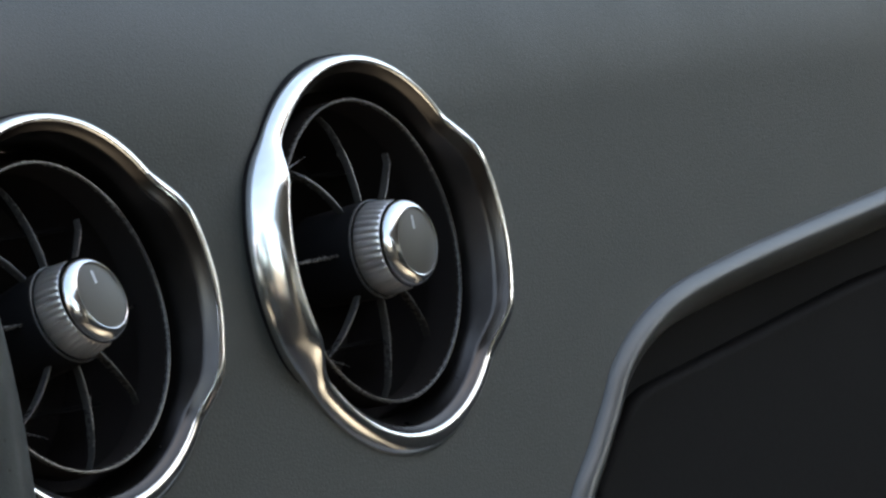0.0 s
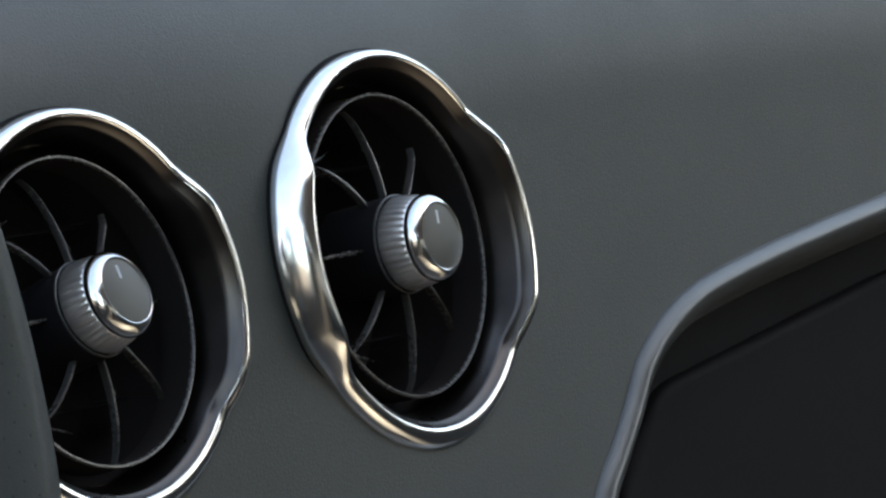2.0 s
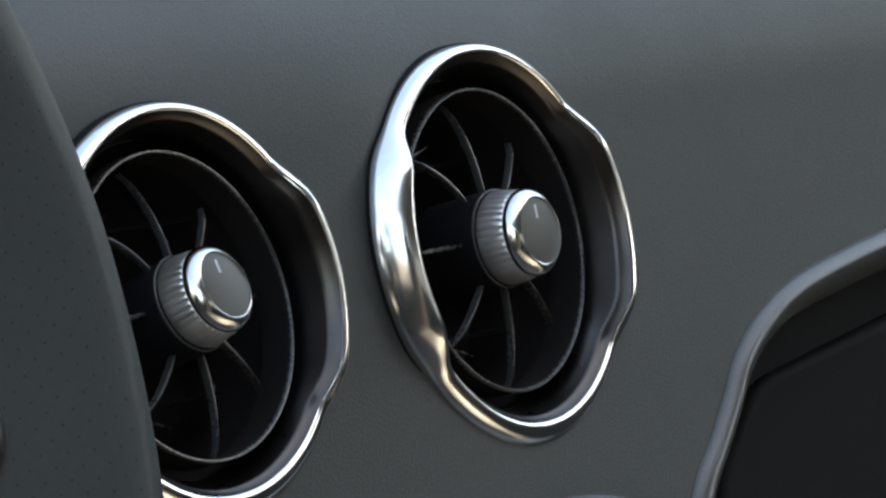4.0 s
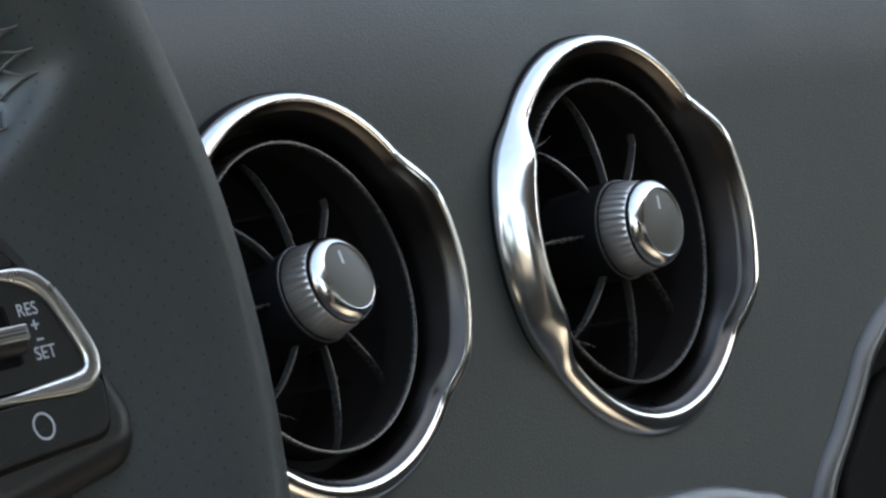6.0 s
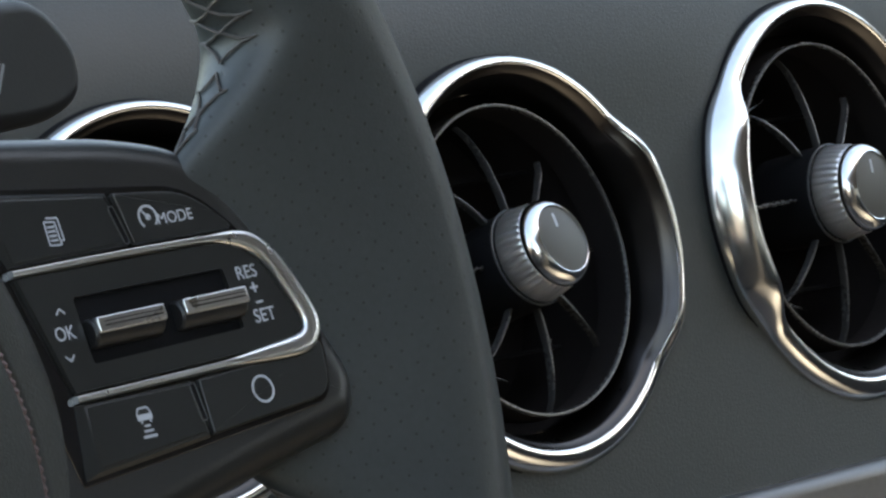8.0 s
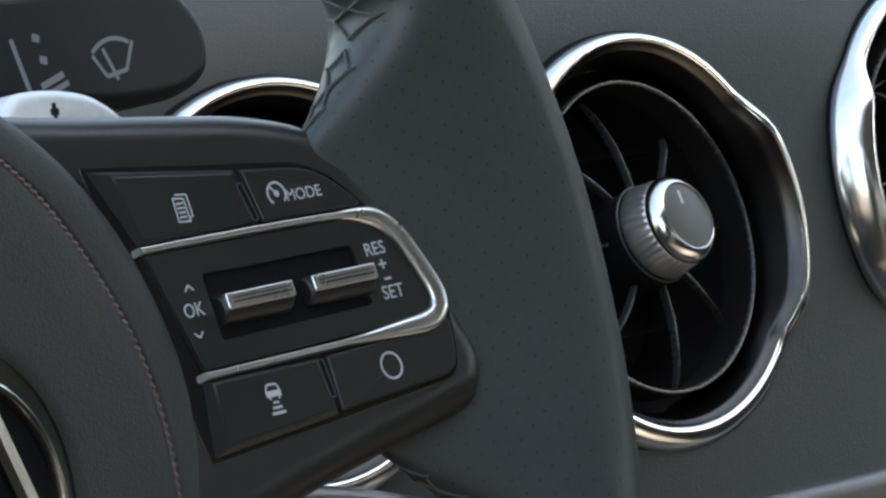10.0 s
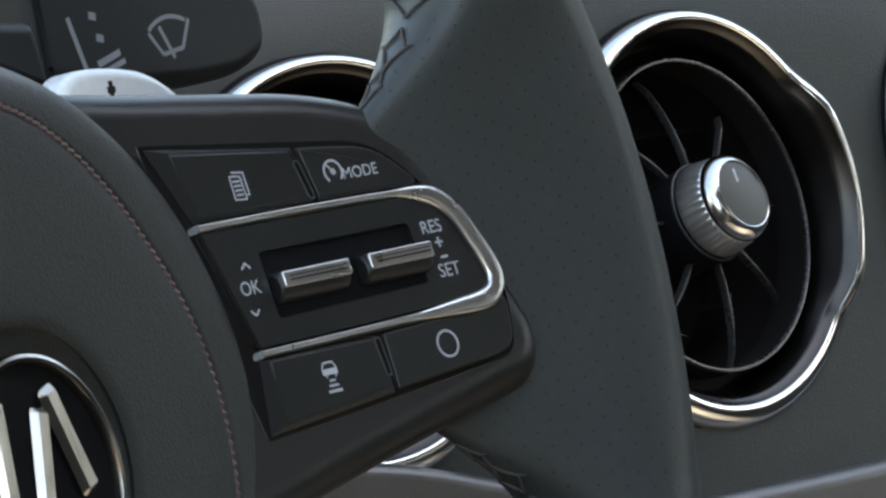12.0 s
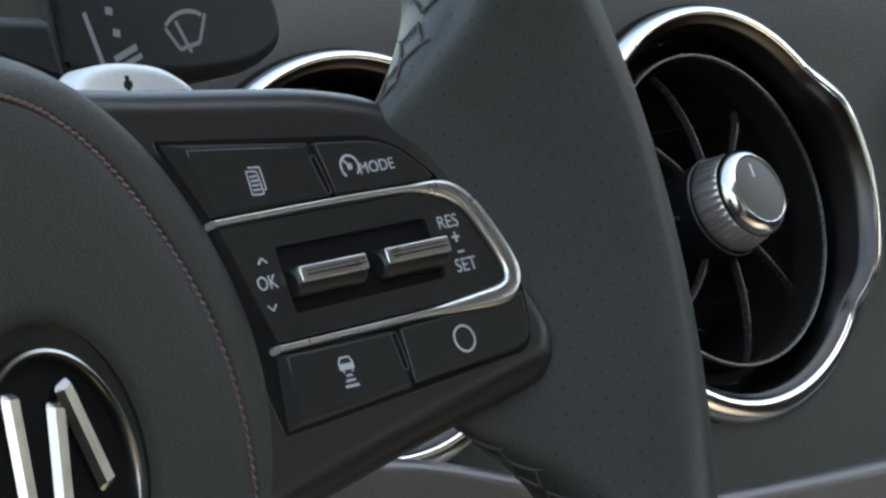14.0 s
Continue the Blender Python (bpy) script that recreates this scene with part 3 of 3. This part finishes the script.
def slot_mark(top, end, tail):
    """A slot between two buttons, its edge highlight drawn in grey, with a fine line running on from it."""
    a, b = Vector(top), Vector(end)
    d = (b - a).normalized()
    o = Vector((-d.y, d.x)) * 0.62
    line = rounded([a + o, b + o, b - o, a - o], 0.6, 5)
    slot = part("split_line", plate(line, 0.0, 0.56, 0.05, 1), MATT_BLACK, housing, "black slot between buttons")
    # the glint along the slot's edge, laid on as a thin grey tube
    part("slot_edge_glint", tube([(p.x, p.y, 0.56) for p in line], 0.12, 6, closed=True), LIP, slot)
    part("slot_tail", bars([(*(b if tail[1] < b.y else a), *tail, 0.25)], 0.5), MATT_BLACK, slot)


slot_mark((-5.1, 21.6), (-3.7, 14.6), (-5.8, 23.6))
slot_mark((0.3, -11.3), (0.8, -18.2), (1.7, -20.8))

# printed marks
Z = 0.5
page = [(-20.6, 21.2, -18.3, 20.9, .28), (-20.6, 21.2, -20.7, 17.0, .28), (-20.7, 17.0, -18.1, 16.8, .28), (-18.1, 16.8, -18.3, 20.9, .28)]
page += [(-20.2, y, -18.6, y - 0.1, .34) for y in (20.2, 19.4, 18.6, 17.8)]
page += [(-19.9, 21.8, -17.4, 21.5, .28), (-17.4, 21.5, -17.3, 17.5, .28), (-17.3, 17.5, -17.9, 17.5, .28)]
part("page_mark", bars(page, Z), PRINT, menu, smooth=False)
dial = hoop(2.6, 18.5, 0, 2.0, 0.4, -50, 230) + [(2.6, 18.5, 1.5, 19.9, 0.32)] + hoop(2.6, 18.5, 0, 0.4, 0.45, steps=10)
part("dial_mark", bars(dial, Z), PRINT, mode, smooth=False)
words("lettering", "MODE", 2.9, 8.6, 17.6, Z, mode, PRINT, -1, 1.0)
words("lettering", "OK", 3.5, -23.7, 1.5, 0.52, centre_panel, PRINT, 0, 0.9)
part("arrow_mark", bars([(-24.3, 5.0, -23.3, 6.0, .32), (-23.3, 6.0, -22.3, 5.0, .32)], 0.48), PRINT, centre_panel, smooth=False)
part("arrow_mark", bars([(-25.2, -2.3, -24.2, -3.3, .32), (-24.2, -3.3, -23.2, -2.3, .32)], 0.48), PRINT, centre_panel, smooth=False)
words("lettering", "RES", 3.3, 20.4, 5.5, 0.52, centre_panel, PRINT, 0, 0.95)
words("lettering", "SET", 3.4, 21.5, -2.5, 0.52, centre_panel, PRINT, 0, 0.95)
part("plus_mark", bars([(20.2, 2.7, 22.0, 2.7, .4), (21.1, 1.8, 21.1, 3.6, .4)], 0.48), PRINT, centre_panel, smooth=False)
part("minus_mark", bars([(20.5, 0.0, 22.1, 0.0, .4)], 0.48), PRINT, centre_panel, smooth=False)
part("ring_mark", bars(hoop(15.8, -15.0, 0, 2.3, 0.42), Z), PRINT, ring_b, smooth=False)
car = [(x * 0.82 - 1.1, y * 0.82 - 2.9, u * 0.82 - 1.1, v * 0.82 - 2.9, w * 0.85) for x, y, u, v, w in (
    (-14.9, -13.2, -12.3, -13.2, .4), (-14.9, -13.2, -15.6, -14.6, .35), (-12.3, -13.2, -11.6, -14.6, .35), (-15.7, -15.2, -11.5, -15.2, 1.3),
    (-15.0, -16.2, -14.6, -16.2, .5), (-12.5, -16.2, -12.1, -16.2, .5), (-14.4, -17.1, -12.8, -17.1, .45), (-14.9, -18.2, -12.3, -18.2, .5), (-15.5, -19.4, -11.7, -19.4, .6))]
part("car_mark", bars(car, Z), PRINT, gap_b, smooth=False)

# hub pad, its seam and emblem
dome = [(72, -20), (71.9, -9), (71, -5.4), (69, -2.6), (66, -0.6), (62, 0.5), (58, 0.9), (57.2, 0.8), (56.4, 0.1), (55.6, 0.9), (54.6, 1.4), (48, 2.4), (36, 3.2), (27, 3.4), (24, 2.8), (23, 0.2), (0.01, 0)]
dome = [(p.x, p.y - 1.5) for p in spline([(r, c, 0) for r, c in dome], 2)]


def seam_shift(a):
    """The seam runs nearer to the pad's edge along its top."""
    deg = (math.degrees(a) + 180) % 360 - 180
    return -1.4 + 8.0 * smooth(((deg if deg <= 90 else 180 - deg) - 33) / 62)


pad_bm = lathe(dome, 144, swell=lambda a, i: seam_shift(a) * max(0.0, 1 - abs(dome[i][0] - 56.4) / (12.5 if dome[i][0] > 56.4 else 20)))
bmesh.ops.translate(pad_bm, verts=pad_bm.verts, vec=(0, 3.5, 0))
pad = part("hub_pad", pad_bm, PAD, steering, "grained leather hub pad with a sewn seam")
seam = bmesh.new()
for k in range(200):
    a, b = radians(k * 1.8), radians(k * 1.8 + 1.45)
    line = []
    for x, z in ((a, -1.3), ((a + b) / 2, -0.75), (b, -1.3)):
        r = 56.4 + seam_shift(x)
        line.append((r * math.cos(x), 3.5 + r * math.sin(x), z))
    tube(line, 0.55, 6, bm=seam)
part("seam_stitching", seam, SEAM_THREAD, pad, "mauve seam stitching", kind="stuff")
EMBLEM = Matrix.Translation((-0.0012, 0.0012, 0.0012))
emblem = part("emblem_ring", lathe([(22.0, -1.2), (22.0, 0.5), (21.7, 1.1), (21.1, 1.35), (20.5, 1.1), (20.2, 0.5), (20.2, -1.2)], 96), EMBLEM_METAL, pad, "chrome emblem ring")
field = part("emblem_field", lathe([(20.5, -0.9), (0.01, -0.7)], 48), MATT_BLACK, pad, "black emblem field")
for ob in (emblem, field):
    ob.matrix_basis = EMBLEM
for x0, y0, x1, y1, w, high in ((5.2, 15.8, 12.6, -2.6, 4.7, 1.5), (3.0, 12.6, -1.6, -15, 4.7, 1.2), (-8.8, 15.2, -9.4, -15, 4.7, 1.2)):
    d = (Vector((x1, y1)) - Vector((x0, y0))).normalized()
    o = Vector((-d.y, d.x)) * w / 2
    p, q = Vector((x0, y0)), Vector((x1, y1))
    bar = part("emblem_bar", plate(rounded([p + o, p - o, q - o, q + o], 1.2, 3), -0.9, high, 1.1, 1), EMBLEM_METAL, pad, "chrome emblem bar")
    bar.matrix_basis = EMBLEM
part("embossed_mark", bars([(15.5, 38, 22, 37.2, 1.0), (16.2, 35.6, 20.5, 35.1, 1.0), (16.5, 33.4, 22.4, 32.8, 0.8)], 1.35, 0.25), PAD, pad, "embossed unreadable mark", smooth=False)

# cross stitching at the rim's inner side, above and below the spoke
stitch = bmesh.new()


def on_rim(deg, b, lift=0.35):
    flare = REACH * smooth((deg + 16.5) / 12) * smooth((26 - deg) / 10)
    bb, reach = radians(b), max(-math.cos(radians(b)), 0)
    grip = thumb_grip(deg)
    r = (RIM_T + 2.3 * grip + lift) * math.cos(bb) - 2.8 * grip - flare * reach
    c = (RIM_T + lift) * math.sin(bb) * (1 - 0.7 * reach * flare / REACH) - 10 * reach * flare / REACH
    a = radians(deg)
    return Vector(((RIM_R + r) * math.cos(a), RIM_Y + (RIM_R + r) * math.sin(a), RIM_C + c))


for lo, hi in ((17, 58), (-60, -8)):
    for k in range(int((hi - lo) / 2.0)):
        deg = lo + k * 2.0
        flare = REACH * smooth((deg + 16.5) / 12) * smooth((26 - deg) / 10)
        span = 27 * RIM_T / (RIM_T + 0.8 * flare) * (1 + 0.12 * math.sin(k * 5.3))
        deg += 0.22 * math.sin(k * 3.7)
        for side in (-1, 1):
            for way in (-1, 1):
                tube([on_rim(deg + way * d, 188 + side * span * f, 0.5) for d, f in ((0.0, 1.0), (0.1, 0.62), (0.5, 0.26), (0.95, 0.0))], [0.2, 0.28, 0.32, 0.3], 6, bm=stitch)
part("rim_stitching", stitch, THREAD, rim, "dark cross stitching", kind="stuff")

shroud = rounded([(-62, -70), (62, -70), (66, 40), (40, 62), (-40, 62), (-66, 40)], 18, 5)
part("column_shroud", plate(shroud, -106, -34, 8, 4), STALK, steering, "black plastic column shroud")

# paddle behind the spoke
paddle = thing("gear_paddle", WHEEL, "silver gear paddle behind the steering wheel", "gear paddle")
part("paddle_blade", plate(rounded([(61, 52), (61.5, 68), (66.5, 71), (76.5, 71.2), (88.5, 69.4), (97.5, 63.8), (98.5, 52)], [3, 3, 4, 8, 6, 5, 3], 5), -32, -26, 2.2, 4), SILVER, paddle)
part("paddle_mark", bars([(74.4, 66.9, 76.8, 66.9, 1.2), (75.6, 65.3, 75.6, 68.5, 1.2)], -26.03), BLACK, paddle)

# wiper stalk
stalk = thing("wiper_stalk", WHEEL @ Matrix.Translation((0.016, 0.0006, -0.010)), "black plastic wiper stalk with pale printed symbols", "stalk")
part("stalk_body", plate(rounded([(60, 90), (119, 90), (128.4, 80), (127.5, 71), (118, 67.5), (100, 66.5), (60, 70)], [1, 7, 5, 5, 7, 10, 1], 6), -44, -30, 3, 4), STALK, stalk)
part("stalk_collar", plate(rounded([(20, 84), (58, 81), (60, 68), (20, 66)], 2), -46, -28, 2.5, 4), STALK, stalk)
part("stalk_arm", plate([(-40, 82), (24, 82), (24, 67), (-40, 67)], -44, -31, 3, 3), STALK, stalk)
wiper = [(92.2, 76.6, 95.5, 72.6, .8), (95.5, 72.6, 101.5, 73.4, .8), (101.5, 73.4, 104.6, 78.4, .8)] + hoop(99, 68, 0, 11.2, 0.8, 66, 126, 10) + [(95.6, 77.6, 98.6, 71.8, 0.9)]
part("wiper_mark", bars(wiper, -30.03), DIM_PRINT, stalk, smooth=False)
part("scale_mark", bars([(69.8, 81, 72.6, 71, 1.2), (76, 81, 78, 80.6, 1.4), (77, 77, 79, 76.6, 1.4), (76, 72.2, 83, 74.0, 1.2), (77, 70.6, 84, 72.4, 1.0)], -30.03), DIM_PRINT, stalk, smooth=False)
